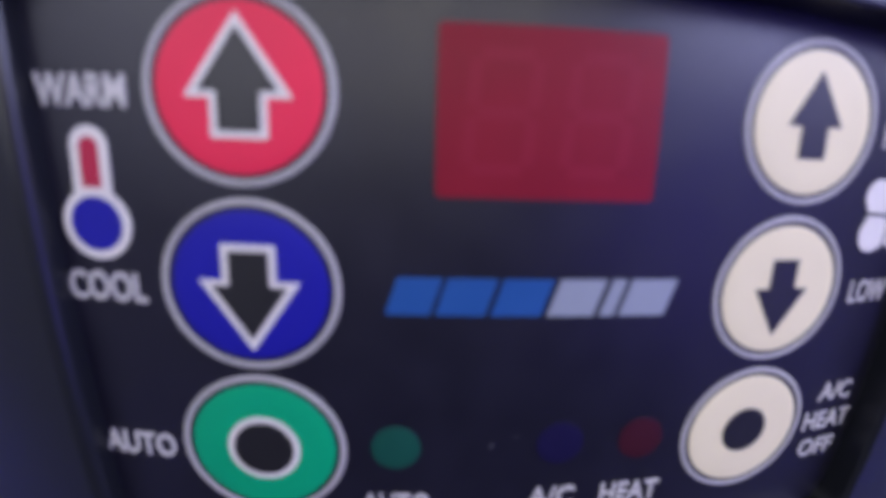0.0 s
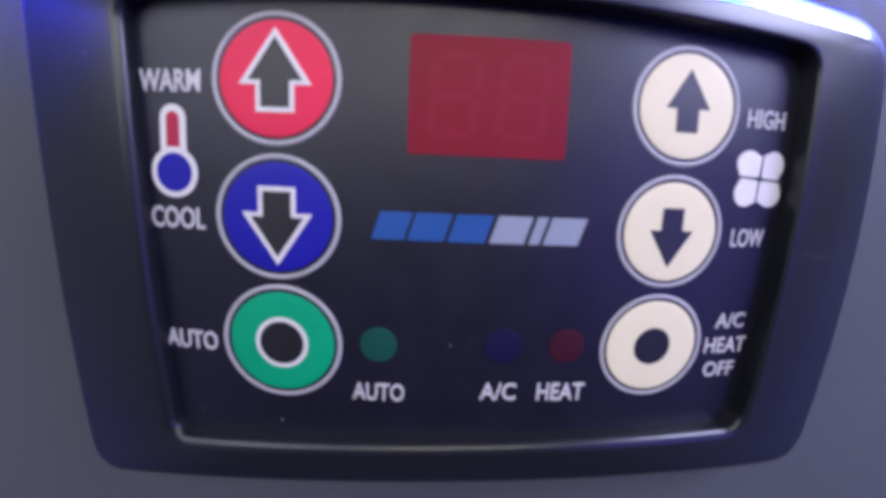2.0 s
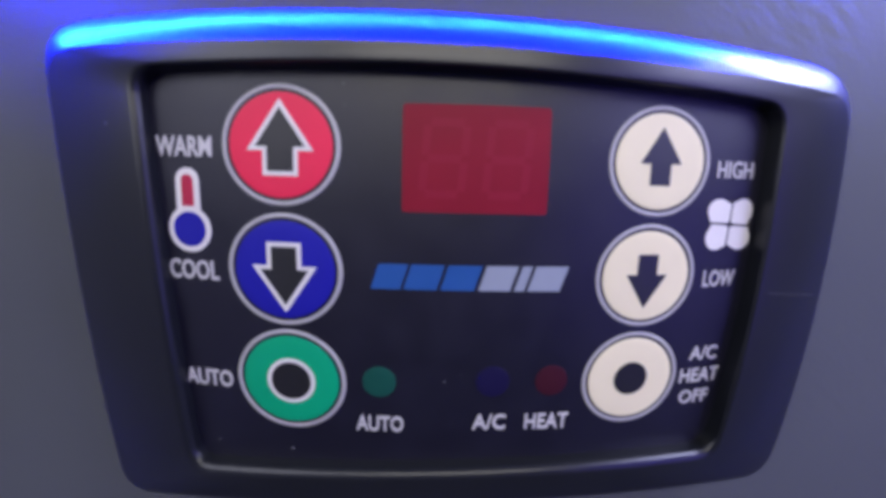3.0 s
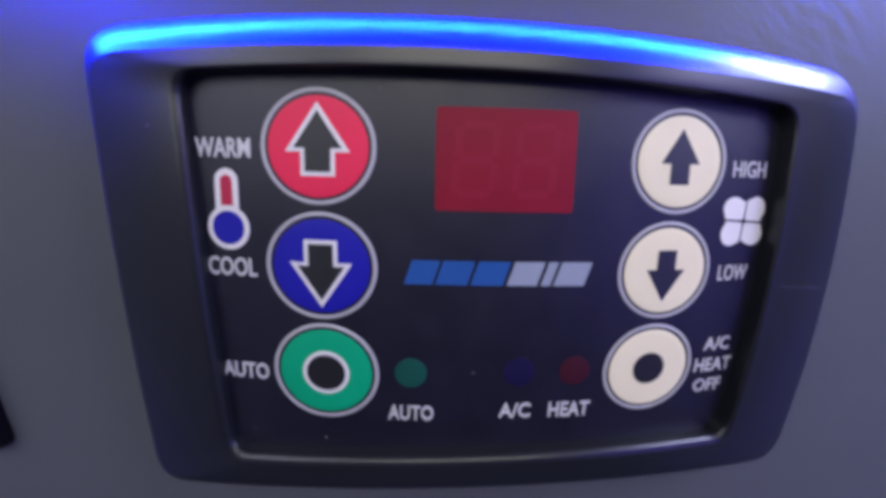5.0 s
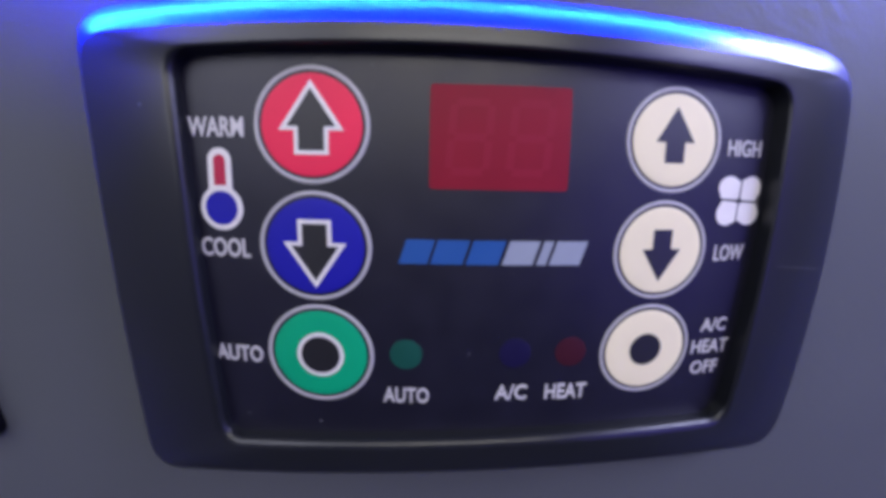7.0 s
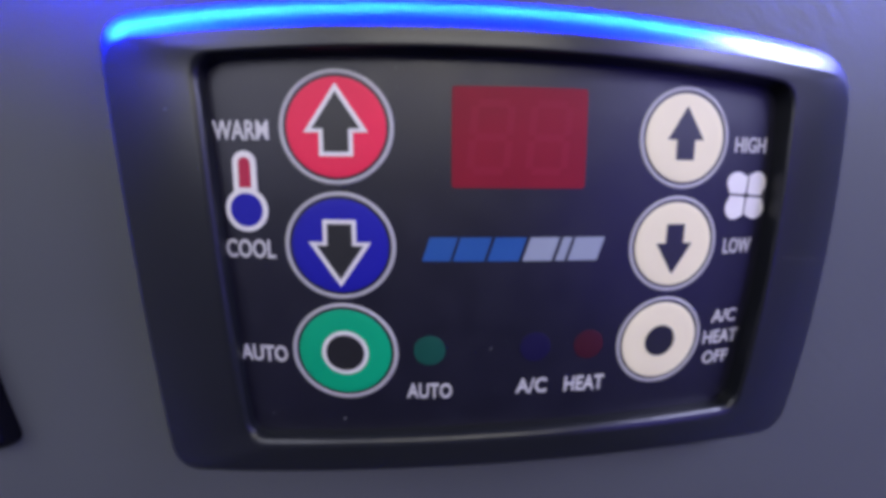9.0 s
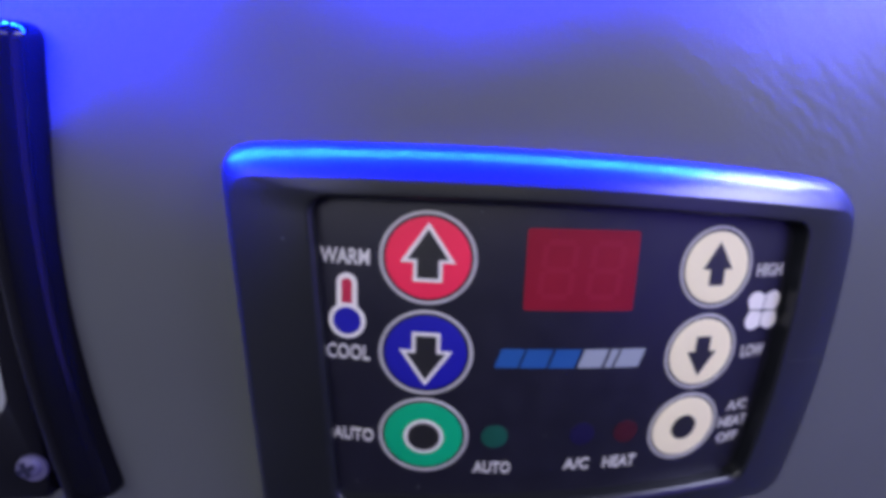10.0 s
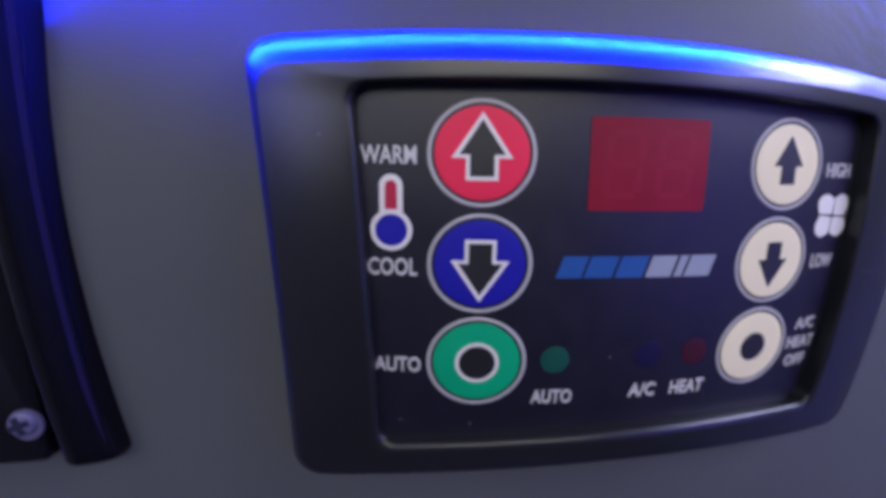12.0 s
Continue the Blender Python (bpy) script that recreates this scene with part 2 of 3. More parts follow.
def frame_loop(top, right, low, left, r, depths, mix=1.0, n=26):
    """A loop of the frame, clockwise from the upper left: where its four sides lie, corner radius, depth of each side; mix: 0 inner taper, 1 outer."""
    sides = []
    for at, a, b in zip((top, right, low, left), side_curves(True), side_curves(False)):
        sides.append((at, a[0] + (b[0] - a[0]) * mix, a[1] + (b[1] - a[1]) * mix))

    def corner(h, v):
        x, z = v[0], h[0]
        for _ in range(12):
            z = h[0] + h[1] * x + h[2] * x * x
            x = v[0] + v[1] * z + v[2] * z * z
        return Vector((x, z))
    t, rt, lo, lf = sides
    ends = [corner(t, lf), corner(t, rt), corner(lo, rt), corner(lo, lf)]
    pts, dep = [], []
    for k in range(4):
        a, b = ends[k], ends[(k + 1) % 4]
        long, h = (b - a).length, sides[k]
        u0 = r / long

        def at(u, a=a, b=b, h=h, k=k):
            p = a.lerp(b, u)
            if k % 2 == 0:
                return Vector((p.x, h[0] + h[1] * p.x + h[2] * p.x * p.x))
            return Vector((h[0] + h[1] * p.y + h[2] * p.y * p.y, p.y))
        for i in range(n + 1):
            pts.append(at(u0 + (1 - 2 * u0) * i / n))
            dep.append(depths[k])
        c, nxt = b, ends[(k + 2) % 4]
        p0, p2 = at(1 - u0), None
        h2 = sides[(k + 1) % 4]
        q = c.lerp(nxt, r / (nxt - c).length)
        p2 = Vector((h2[0] + h2[1] * q.y + h2[2] * q.y * q.y, q.y)) if k % 2 == 0 else Vector((q.x, h2[0] + h2[1] * q.x + h2[2] * q.x * q.x))
        for i in range(1, 10):
            w = i / 10
            pts.append(p0 * (1 - w) ** 2 + c * 2 * w * (1 - w) + p2 * w * w)
            e = 3 * w * w - 2 * w ** 3
            dep.append(depths[k] * (1 - e) + depths[(k + 1) % 4] * e)
    return [(p.x, p.y, d) for p, d in zip(pts, dep)]


def lettering(text, x0, x1, z0, z1, parent, mat, label="", depth=-0.16, weight=0.012, shear=0.0):
    """Printed words, fitted to a box on the panel."""
    cu = bpy.data.curves.new("lettering", "FONT")
    cu.body, cu.extrude, cu.offset, cu.resolution_u, cu.shear = text, 0.01, weight, 3, shear
    ob = new("lettering_source", cu)
    me = bpy.data.meshes.new_from_object(ob.evaluated_get(bpy.context.evaluated_depsgraph_get()))
    bpy.data.objects.remove(ob)
    xs = [v.co.x for v in me.vertices]
    ys = [v.co.y for v in me.vertices]
    bm = bmesh.new()
    bm.from_mesh(me)
    bpy.data.meshes.remove(me)
    for v in bm.verts:
        u, w = (v.co.x - min(xs)) / (max(xs) - min(xs)), (v.co.y - min(ys)) / (max(ys) - min(ys))
        v.co = on_panel(x0 + u * (x1 - x0), z0 + w * (z1 - z0), depth if v.co.z > 0 else 0.02)
    return part("lettering", bm, mat, parent, label, smooth=False)


# ---- the setting: a padded wall in a small closed cabin ----
def build_wall():
    """The vinyl-covered wall, finely divided round the panel, with a soft unevenness."""
    xs = np.unique(np.concatenate([np.linspace(-1.0, -0.3, 8), np.linspace(-0.3, 0.3, 121), np.linspace(0.3, 1.0, 8)]))
    zs = np.unique(np.concatenate([np.linspace(0.0, 0.9, 10), np.linspace(0.9, 1.5, 121), np.linspace(1.5, 2.1, 8)]))
    bm = bmesh.new()
    grid = []
    for z in zs:
        row = []
        for x in xs:
            soft = noise.noise(Vector((x * 22, 3.1, z * 22))) * 0.0007 + noise.noise(Vector((x * 7, 8.2, z * 7))) * 0.0010
            near = math.exp(-((x / 0.085) ** 4 + ((z - Z0) / 0.06) ** 4))
            row.append(bm.verts.new((x, wall_y(x, z - Z0) + soft * (1 - near), z)))
        grid.append(row)
    for a, b in zip(grid, grid[1:]):
        for i in range(len(xs) - 1):
            bm.faces.new((a[i], a[i + 1], b[i + 1], b[i]))
    edge = [grid[0][0], grid[0][-1], grid[-1][-1], grid[-1][0]]
    back = [bm.verts.new((v.co.x, 0.07, v.co.z)) for v in edge]
    bm.faces.new(back)
    rim = [grid[0], [r[-1] for r in grid], grid[-1][::-1], [r[0] for r in grid][::-1]]
    for k in range(4):
        bm.faces.new(rim[k] + [back[(k + 1) % 4], back[k]])
    return tagged(part("wall_north", bm, VINYL, None), "grey padded vinyl wall with fine leather grain", "wall", kind="structure")


def slab(name, lo, hi, mat, label, category):
    bm = bmesh.new()
    bmesh.ops.create_cube(bm, size=1, matrix=Matrix.Translation((Vector(lo) + Vector(hi)) / 2) @ Matrix.Diagonal((*(Vector(hi) - Vector(lo)), 1)))
    return tagged(part(name, bm, mat, None, smooth=False), label, category, kind="structure")


build_wall()
slab("wall_south", (-1.0, -1.65, 0.0), (1.0, -1.6, 2.1), ROOM, "plain mid grey cabin wall lining behind", "wall")
slab("wall_east", (1.0, -1.65, 0.0), (1.05, 0.07, 2.1), EAST, "plain mid grey cabin side wall lining", "wall")
slab("wall_west", (-1.05, -1.65, 0.0), (-1.0, 0.07, 2.1), SIDE, "plain grey cabin side wall lining", "wall")
slab("floor", (-1.05, -1.65, -0.05), (1.05, 0.07, 0.0), FLOOR, "dark rubber cabin floor", "floor")
slab("ceiling", (-1.05, -1.65, 2.1), (1.05, 0.07, 2.15), CEIL, "plain dark grey cabin ceiling lining", "ceiling")


# ---- the climate control panel ----
def control_panel():
    panel = thing("climate_control_panel", (0, 0, Z0), "charcoal plastic climate control panel with coloured round buttons on wall", "control panel")

    # frame: inner wall, rounded lip, flat front, crisp crease, rounded shoulder down to the wall
    loops = [frame_loop(30.5, 49.0, -33.7, -49.6, 3.6, (2.5,) * 4, 0.0), frame_loop(30.7, 49.2, -33.8, -49.7, 3.7, (0.4,) * 4, 0.0)]
    for k in range(9):
        a = radians(90 * k / 8)
        s, c = math.sin(a), 1 - math.cos(a)
        loops.append(frame_loop(31.1 + 0.55 * c, 49.6 + 0.8 * c, -33.9 - 2.0 * c, -50.0 - 1.7 * c, 3.9 + 0.6 * c,
                                (-2.5 - 0.7 * s, -2.4 - 0.8 * s, -1.3 - 1.8 * s, -1.1 - 1.6 * s), 0.1 * c))
    loops.append(frame_loop(32.6, 57.0, -37.4, -58.5, 4.8, (-3.2, -3.15, -3.1, -2.8), 0.6))
    loops.append(frame_loop(34.1, 64.5, -40.3, -65.7, 5.9, (-3.17, -3.02, -3.02, -2.88), 0.99))
    a0 = radians(34)
    for k in range(21):
        a = a0 + (math.pi / 2 - a0) * k / 20
        s, c = (math.sin(a) - math.sin(a0)) / (1 - math.sin(a0)), 1 - math.cos(a) / math.cos(a0)
        loops.append(frame_loop(34.35 + 6.15 * s, 64.8 + 1.75 * s, -40.6 - 1.75 * s, -66.0 - 1.8 * s, 6.0 + 1.2 * s,
                                (-3.05 + 7.0 * c, -2.95 + 2.6 * c, -2.95 + 2.6 * c, -2.85 + 2.6 * c), 1.0))
    loops = [[on_panel(x, z, d) for x, z, d in loop] for loop in loops]
    foot = frame_loop(41.0, 67.2, -43.0, -68.4, 7.4, (0,) * 4, 1.0)
    loops.append([Vector((x / 1000, wall_y(x / 1000, z / 1000) + 0.0006, z / 1000)) for x, z, _ in foot])
    part("bezel", lofted(loops), BEZEL, panel, "charcoal satin plastic bezel", crease=17)

    # face: a sheet of concentric loops from the lip to the middle
    base = frame_loop(31.0, 49.5, -34.1, -50.2, 3.4, (0,) * 4, 0.0)
    loops = [[on_panel(-0.8 + (x + 0.8) * s, -1.5 + (z + 1.5) * s, 0) for x, z, _ in base] for s in (1, 0.93, 0.85, 0.75, 0.65, 0.55, 0.45, 0.35, 0.25, 0.15, 0.05)]
    loops.insert(0, [p + Vector((0, 0.0015, 0)) for p in loops[0]])
    part("faceplate", lofted(loops, cap=True), FACE, panel, "black satin overlay")

    def button(cx, cz, r, cap_mat, label):
        """A round key: proud grey rim, a dark groove, a slightly domed cap."""
        prof = [(r, 0.05), (r * 0.99, -0.10), (r * 0.98, -0.14), (r * 0.94, -0.14), (r * 0.928, -0.10), (r * 0.922, 0.05)]
        rim = lofted([[on_panel(x, z, d) for x, z in circle(cx, cz, rr, wide=1.025)] for rr, d in prof])
        c = r * 0.872
        prof = [(c, 0.05), (c * 0.99, -0.09), (c * 0.96, -0.13), (c * 0.8, -0.16), (c * 0.5, -0.18), (c * 0.2, -0.19)]
        cap = lofted([[on_panel(x, z, d) for x, z in circle(cx, cz, rr, wide=1.025)] for rr, d in prof], cap=True)
        cap_ob = part("button", cap, cap_mat, panel, label)
        part("rim", rim, RIM, cap_ob, "grey rim")
        return cap_ob

    def arrow(cx, cz, up, tip, base, half, shaft, foot):
        pts = [(0, tip), (half, base), (shaft, base), (shaft, foot), (-shaft, foot), (-shaft, base), (-half, base)]
        s = 1 if up else -1
        return [(cx + s * x, cz + s * z) for x, z in pts]

    RL, RR = 9.25, 8.74
    for cx, cz, up, mat, label in ((-29.9, 19.65, True, RED, "red warm-up key"), (-29.78, 0.1, False, BLUE, "blue cool-down key")):
        b = button(cx, cz, RL, mat, label)
        part("arrow_outline", plate([arrow(cx, cz, up, 7.0, -0.75, 5.3, 2.8, -4.55)], -0.26, -0.10), WHITE, b, "white arrow edge", smooth=False)
        part("arrow", plate([arrow(cx, cz, up, 5.75, -0.15, 3.98, 2.1, -3.88)], -0.31, -0.20), INK, b, "black arrow", smooth=False)
    b = button(-29.65, -19.2, RL, GREEN, "green auto key")
    part("ring", plate([circle(-29.6, -19.25, 4.15, 48)], -0.26, -0.10), WHITE, b, "white ring", smooth=False)
    part("dot", plate([circle(-29.6, -19.25, 3.45, 48)], -0.31, -0.20), INK, b, "black dot", smooth=False)
    for cx, cz, up, label in ((30.2, 18.8, True, "cream fan-up key"), (29.6, 0.12, False, "cream fan-down key")):
        b = button(cx, cz, RR, CREAM, label)
        part("arrow", plate([arrow(cx, cz, up, 5.4, -0.28, 3.6, 1.77, -3.72)], -0.27, -0.10), INK, b, "black arrow", smooth=False)
    b = button(29.1, -18.4, RR, CREAM, "cream mode key")
    part("dot", plate([circle(29.05, -18.35, 3.1, 48)], -0.27, -0.10), INK, b, "black dot", smooth=False)

    # two-digit display behind a red filter
    base = pillow(11.3, 0.05, 26.35, 26.3, 10.1, 10.1, 0.6, x0=0.3, n=12)
    loops = [[on_panel(x, z, 0.05) for x, z in base]] + [[on_panel(0.3 + (x - 0.3) * s, 18.25 + (z - 18.25) * s, -0.10) for x, z in base] for s in (1, 0.85, 0.7, 0.55, 0.4, 0.25, 0.1)]
    disp = part("display", lofted(loops, cap=True), WINDOW, panel, "unlit dark red display window", smooth=False)
    for cx in (-4.6, 5.2):
        w, h, t, zc = 3.0, 5.4, 0.62, 18.3
        for x, z, flat in ((0, h, 1), (0, 0, 1), (0, -h, 1), (-w, h / 2, 0), (w, h / 2, 0), (-w, -h / 2, 0), (w, -h / 2, 0)):
            lx, lz = (w - 0.5, t) if flat else (t, h / 2 - 0.5)
            lean = 0.08
            pts = [(cx + x + px * lx + lean * (z + pz * lz), zc + z + pz * lz) for px, pz in ((-1, -1), (1, -1), (1, 1), (-1, 1))]
            part("segment", plate([pts], -0.115, -0.09), SEGMENT, disp, smooth=False)

    # three pilot lamps, all dark
    for cx, cz, mat, label in ((-14.6, -18.7, LED_G, "unlit green pilot lamp"), (4.55, -18.3, LED_B, "unlit blue pilot lamp"), (14.65, -18.2, LED_R, "unlit red pilot lamp")):
        prof = [(2.85, 0.05), (2.8, -0.06), (2.4, -0.10), (1.2, -0.13), (0.4, -0.14)]
        part("pilot_lamp", lofted([[on_panel(x, z, d) for x, z in circle(cx, cz, rr, 40)] for rr, d in prof], cap=True), mat, panel, label)

    # printed words
    for text, x0, x1, z0, z1, weight in (
            ("WARM", -50.85, -41.15, 17.7, 20.88, 0.016), ("COOL", -49.8, -41.0, -2.2, 1.05, 0.016), ("AUTO", -48.93, -40.2, -21.55, -18.43, 0.016),
            ("AUTO", -18.6, -10.48, -28.23, -25.2, 0.014), ("A/C", 1.4, 7.2, -27.55, -24.53, 0.014), ("HEAT", 10.62, 18.38, -27.58, -24.55, 0.014),
            ("HIGH", 40.85, 47.9, 16.56, 19.37, 0.008), ("LOW", 40.55, 46.85, -1.93, 0.97, 0.008),
            ("A/C", 40.32, 45.93, -15.66, -13.05, 0.008), ("HEAT", 39.05, 47.14, -20.05, -17.35, 0.008), ("OFF", 39.65, 45.7, -24.42, -21.72, 0.008)):
        lettering(text, x0, x1, z0, z1, panel, WORD, "white printed word", weight=weight)

    # thermometer sign
    def thermometer(cx, tube, top, bulb_z, bulb):
        a0 = math.asin(tube / bulb)
        pts = [(cx + bulb * math.sin(a), bulb_z + bulb * math.cos(a)) for a in (a0 + (2 * math.pi - 2 * a0) * i / 40 for i in range(41))]
        pts += [(cx - tube * math.cos(a), top - tube + tube * math.sin(a)) for a in (math.pi * i / 16 for i in range(17))]
        return pts
    sign = part("thermometer_sign", plate([thermometer(-45.6, 2.05, 15.95, 6.1, 3.72)], -0.14, 0.02), WHITE, panel, "white-edged thermometer sign", smooth=False)
    tube = [(-45.6 + 1.05 * math.cos(a), 13.85 + 1.05 * math.sin(a)) for a in (math.pi * i / 12 for i in range(13))] + [(-46.65, 9.85), (-44.55, 9.85)]
    part("tube", plate([tube], -0.20, -0.12), TUBE, sign, "red tube", smooth=False)
    part("bulb", plate([circle(-45.6, 6.1, 2.85, 40)], -0.20, -0.12), BLUE, sign, "blue bulb", smooth=False)

    # fan sign: four fat blades
    fan = None
    for k in range(4):
        turn = k * math.pi / 2 - 0.07
        pts = []
        for i in range(36):
            a = 2 * math.pi * i / 36
            inner = max(0.0, math.cos(a - radians(225)))
            e = 2 / (2.0 + 7.0 * inner)
            u = 2.16 + 1.98 * math.copysign(abs(math.cos(a)) ** e, math.cos(a))
            v = 2.36 + 2.16 * math.copysign(abs(math.sin(a)) ** e, math.sin(a))
            pts.append((44.35 + 1.04 * (u * math.cos(turn) - v * math.sin(turn)), 8.85 + u * math.sin(turn) + v * math.cos(turn)))
        bm = plate([pts], -0.14, 0.02)
        if fan is None:
            fan = part("fan_sign", bm, WHITE, panel, "white four-bladed fan sign", smooth=False)
        else:
            part("blade", bm, WHITE, fan, smooth=False)

    # maker's mark: slanted bars, three blue and three pale
    mark = None
    for x0, x1, mat in ((-15.3, -10.6, LOGO_BLUE), (-10.1, -4.8, LOGO_BLUE), (-4.2, 1.2, LOGO_BLUE), (1.9, 7.0, LOGO_WHITE), (7.7, 9.3, LOGO_WHITE), (9.9, 15.2, LOGO_WHITE)):
        pts = [(x0 - 0.6, -2.25), (x1 - 0.6, -2.25), (x1 + 0.7, 1.8), (x0 + 0.7, 1.8)]
        bm = plate([pts], -0.14, 0.02)
        if mark is None:
            mark = part("maker_mark", bm, mat, panel, "row of slanted blue and pale bars", smooth=False)
        else:
            part("bar", bm, mat, mark, smooth=False)

    # a moulding seam on the frame, and specks of dust
    seam = [(52.0, -2.6), (62.5, -3.6), (62.5, -3.75), (52.0, -2.75)]
    part("seam", plate([seam], -3.25, -2.4), SEAM, panel, "pale moulding seam", smooth=False)
    rnd = random.Random(4)
    specks = [(-3.6, -18.4, 0.22, 0), (-30.3, -33.0, 0.25, 0), (-57.6, 22.4, 0.25, -2.72), (-44.0, -32.6, 0.2, 0), (-20.0, 29.0, 0.13, 0)]
    specks += [(rnd.uniform(-47, 47), rnd.uniform(-32, 28), rnd.uniform(0.04, 0.09), 0) for _ in range(40)]
    bm = bmesh.new()
    for x, z, r, d in specks:
        plate([[(x + r * rnd.uniform(0.7, 1.2) * math.cos(a), z + r * rnd.uniform(0.7, 1.2) * math.sin(a)) for a in (i * math.pi / 4 for i in range(8))]], d - 0.08, d + 0.05, bm=bm)
    tagged(part("dust", bm, DUST, panel, "pale specks of dust", smooth=False), kind="stuff")
    return panel


control_panel()


# ---- the black-framed fitting beside it ----
def flat(x, z, d):
    return Vector((x * 1.075 / 1000, 0.020 + d * 1.7 / 1000, z * 1.185 / 1000))


def framed_fitting():
    ob = thing("black_framed_fitting", (0, 0, Z0), "glossy black framed fitting with silver-grey dish, screwed to wall", "wall fitting")

    # raised side bar, slightly bowed: narrow flank, ridge, broad rounded face, inner edge; its ends rounded off
    section = [(0.0, 0.9), (-0.1, -0.4), (-0.35, -1.1), (-0.8, -1.7), (-1.4, -2.15), (-2.2, -2.5), (-3.4, -2.85), (-4.8, -3.1),
               (-6.2, -3.2), (-7.4, -3.15), (-8.2, -2.9), (-8.9, -2.4), (-9.35, -1.5), (-9.6, 0.9)]
    loops = []
    z0, z1, n = -39.6, 51.6, 40
    ends = [3.2 * (1 - math.cos(math.pi / 2 * k / 9)) for k in range(9)]
    rows = [z0 + e for e in ends] + [z0 + 3.2 + (z1 - z0 - 6.4) * i / n for i in range(n + 1)] + [z1 - e for e in reversed(ends)]
    for z in rows:
        e = min(z - z0, z1 - z)
        s = math.sqrt(max(0.0, 1 - (1 - min(1.0, e / 3.2)) ** 2)) * 0.9 + 0.1
        right = -100.9 + 5.1 * ((z - 14) / 53.6) ** 2 - 2.6 * (1 - math.sqrt(1 - (1 - min(1.0, e / 3.0)) ** 2))
        loops.append([flat(right + x, z, 0.9 + (d - 0.9) * s) for x, d in section])
    bm = lofted(loops, cap=True)
    bm.verts.ensure_lookup_table()
    bm.faces.new(bm.verts[:len(section)])
    part("side_bar", bm, GLOSS, ob, "raised glossy black bar")

    # plate with a rounded opening
    def rounded(xa, xb, za, zb, r, m=10):
        pts = []
        for cx, cz, a in ((xb - r, zb - r, 0), (xa + r, zb - r, 90), (xa + r, za + r, 180), (xb - r, za + r, 270)):
            pts += [(cx + r * math.cos(radians(a + 90 * i / m)), cz + r * math.sin(radians(a + 90 * i / m))) for i in range(m + 1)]
        return pts
    loops = [[flat(x, z, d) for x, z in rounded(*box)] for *box, d in (
        (-190.0, -107.2, -37.9, 50.4, 3.0, 0.5), (-189.6, -107.4, -37.7, 50.2, 3.0, -1.6), (-188.6, -108.0, -37.0, 49.6, 3.0, -2.2),
        (-187.0, -108.9, -35.6, 48.4, 3.0, -2.3), (-182.0, -113.2, -21.0, 38.0, 6.0, -2.2), (-181.2, -113.9, -20.2, 37.2, 6.0, -1.8), (-180.8, -114.3, -19.8, 36.8, 6.0, -0.6))]
    part("frame", lofted(loops), GLOSS, ob, "glossy black frame plate")
    loops = [[flat(x, z, d) for x, z in rounded(*box)] for *box, d in (
        (-180.9, -114.2, -19.9, 36.9, 6.0, -0.4), (-178.0, -116.8, -17.0, 34.0, 6.0, -0.9), (-172.0, -123.0, -11.0, 28.0, 6.0, -1.2))]
    part("dish", lofted(loops, cap=True), DISH, ob, "silver-grey dish")

    # cross-head screw in the lower corner
    sx, sz = -110.8, -29.2
    prof = [(2.4, -2.4), (2.35, -2.7), (2.15, -3.0), (1.6, -3.2), (0.9, -3.28), (0.2, -3.3)]
    screw = part("screw", lofted([[flat(x, z, d) for x, z in circle(sx, sz, r, 36)] for r, d in prof], cap=True), STEEL, ob, "zinc cross-head screw")
    # The slot isn't cut: a flat dark cross on the head carries its shade.
    a, b = 0.5, 1.7
    cross = [(a, a), (a, b), (-a, b), (-a, a), (-b, a), (-b, -a), (-a, -a), (-a, -b), (a, -b), (a, -a), (b, -a), (b, a)]
    c, s = math.cos(0.35), math.sin(0.35)
    part("cross_slot", plate([[(sx + x * c - z * s, sz + x * s + z * c) for x, z in cross]], -3.4, -2.8, place=flat), SLOT_SHADE, screw, "dark cross painted for the slot's shade", smooth=False)
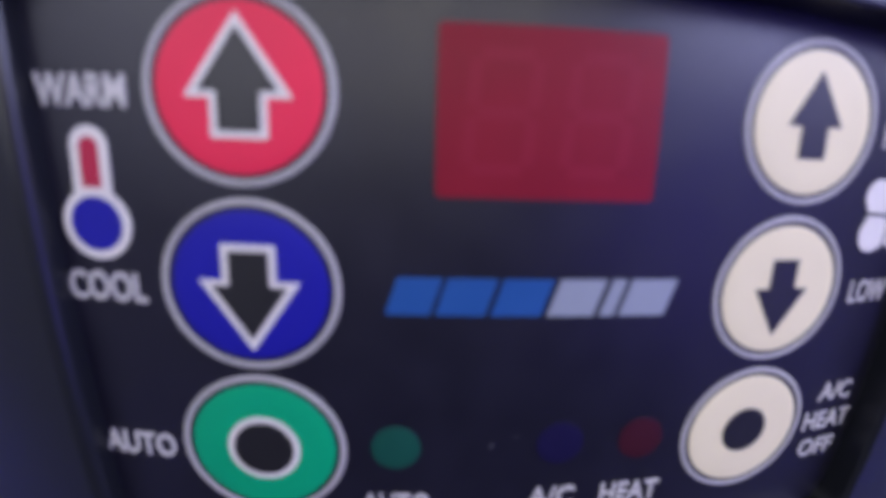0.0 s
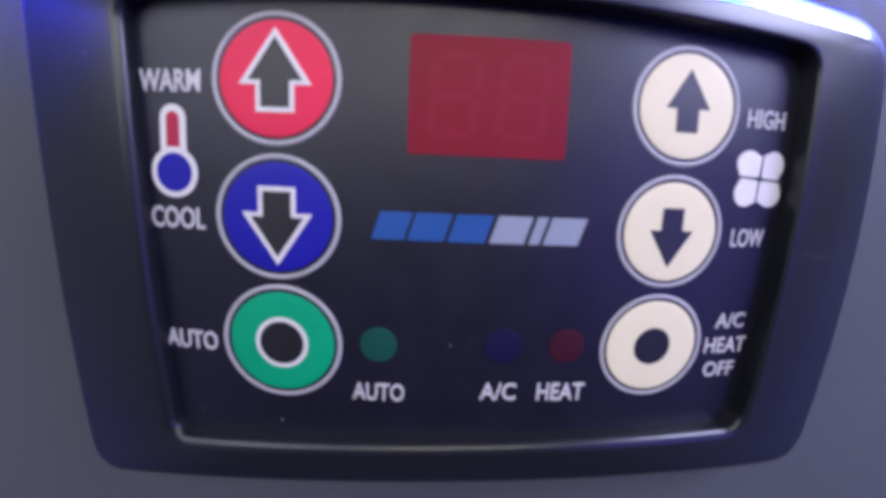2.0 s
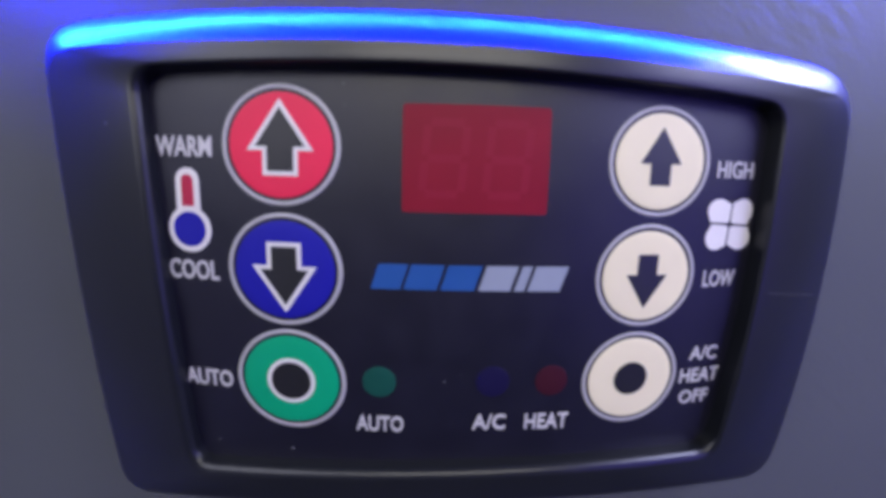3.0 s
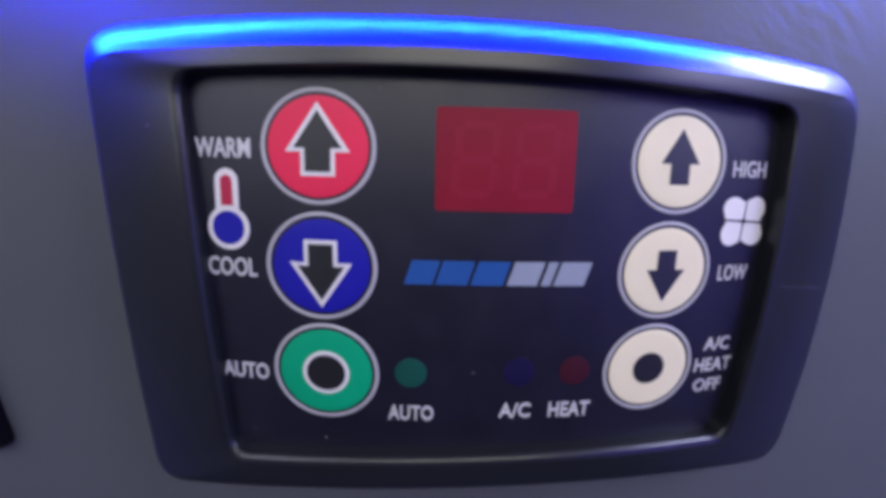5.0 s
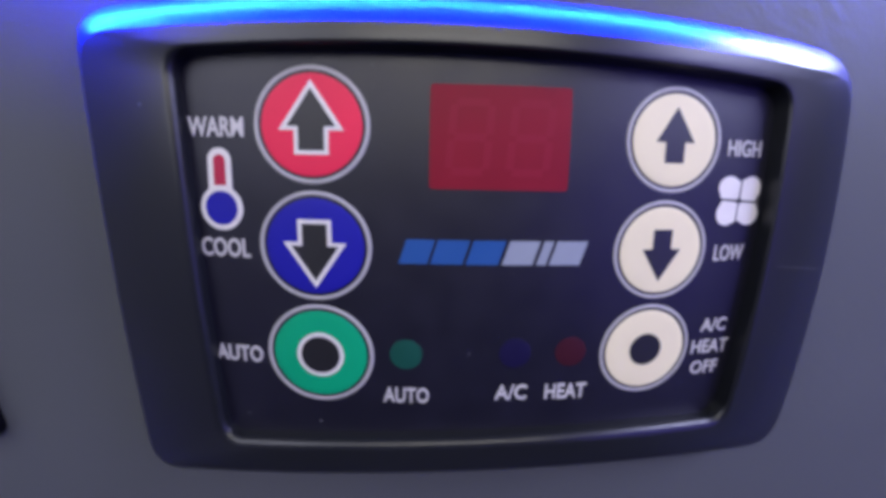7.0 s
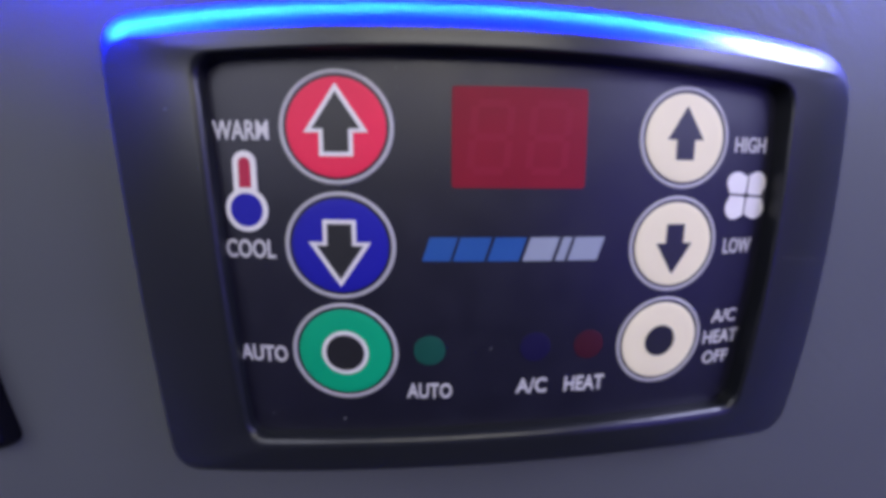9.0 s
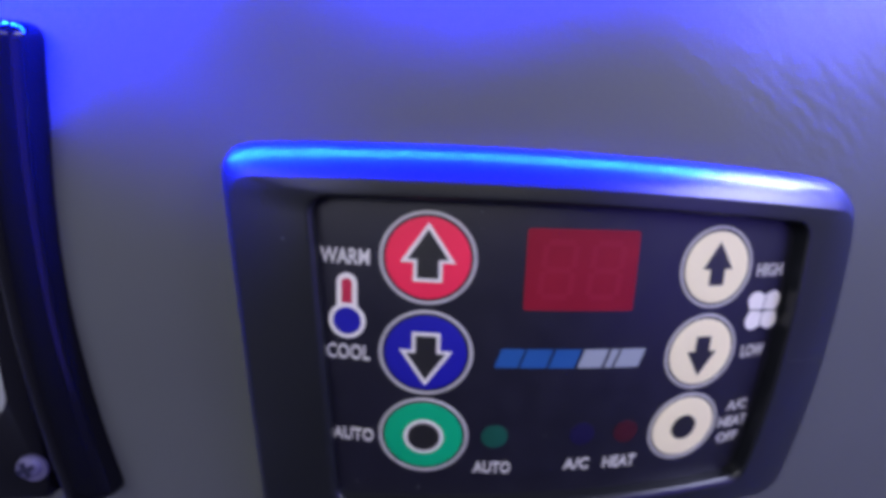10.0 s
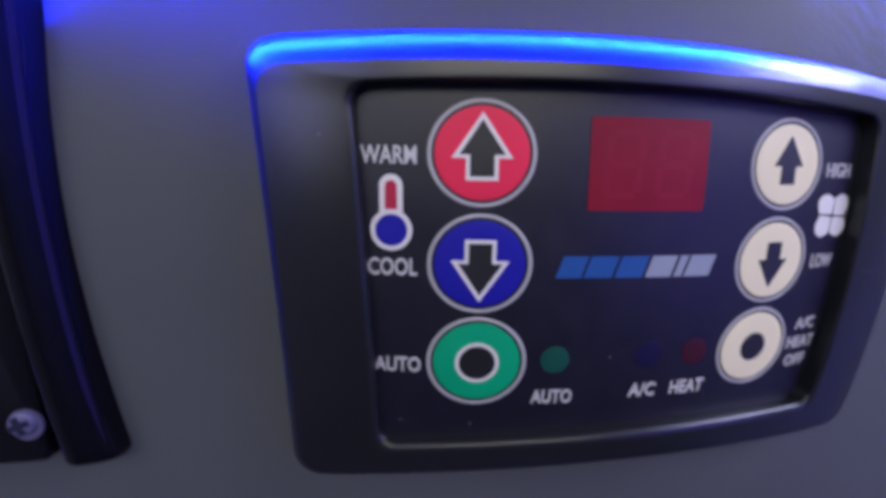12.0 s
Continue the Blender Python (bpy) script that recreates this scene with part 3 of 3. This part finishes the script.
    part("washer", plate([circle(sx + 0.45, sz - 0.45, 2.8, 36)], -2.6, -2.2, place=flat), STEEL, ob, "thin washer", smooth=False)
    return ob


framed_fitting()


# ---- the diode light strip above ----
def light_strip(left, right, z_left, tilt, off, runs, label):
    """A black channel on the wall with a row of glowing diodes along its lower edge; runs: material, label, how many."""
    ob = thing("light_strip", (left, 0, Z0 + z_left), label, "light strip")
    long, rise = right - left, math.tan(radians(tilt))

    def back(x):
        return wall_y(left + x, z_left + rise * x)

    def bar(name, y0, y1, z0, z1, text):
        """A square bar that follows the wall."""
        rows = []
        for i in range(25):
            x = -0.006 + (long + 0.012) * i / 24
            y, z = back(x), rise * x
            rows.append([Vector((x, y + a, z + b)) for a, b in ((y0, z0), (y1, z0), (y1, z1), (y0, z1))])
        bm = lofted(rows, cap=True)
        bm.verts.ensure_lookup_table()
        bm.faces.new(bm.verts[:4])
        part(name, bm, INK, ob, text, smooth=False)
    bar("channel", -off - 0.006, 0.002, 0.0015, 0.0075, "black channel")
    # Unseen baffles added to hold the diode light down along the wall.
    bar("light_baffle", -off - 0.0039, -off - 0.0029, -0.008, 0.005, "added black baffle that keeps diode light down")
    bm = bmesh.new()
    bmesh.ops.create_cube(bm, size=1, matrix=Matrix.Translation((-0.0065, back(-0.006) - off / 2 - 0.001, -0.001)) @ Matrix.Diagonal((0.001, off + 0.006, 0.014, 1)))
    part("end_baffle", bm, INK, ob, "added black baffle that stops light at end", smooth=False)
    count, k, d = sum(r[2] for r in runs), 0, None
    for mat, name, much in runs:
        bm = bmesh.new()
        bmesh.ops.create_cube(bm, size=1, matrix=Matrix.Diagonal((0.004, 0.0028, 0.002, 1)))
        for i in range(much):
            if i:
                d = new("diode", d.data)
                d.parent, d["label"] = ob, name
            else:
                d = part("diode", bm, mat, ob, name, smooth=False)
            x = long * k / (count - 1)
            d.location = (x, back(x) - off, rise * x)
            k += 1
    return ob


light_strip(-0.190, 0.250, 0.0990, 7.5, 0.0014, ((DIODE, "glowing blue diode", 38), (WHITE_DIODE, "glowing white diode", 12)),
            "long diode light strip in a black channel, blue and white diodes")
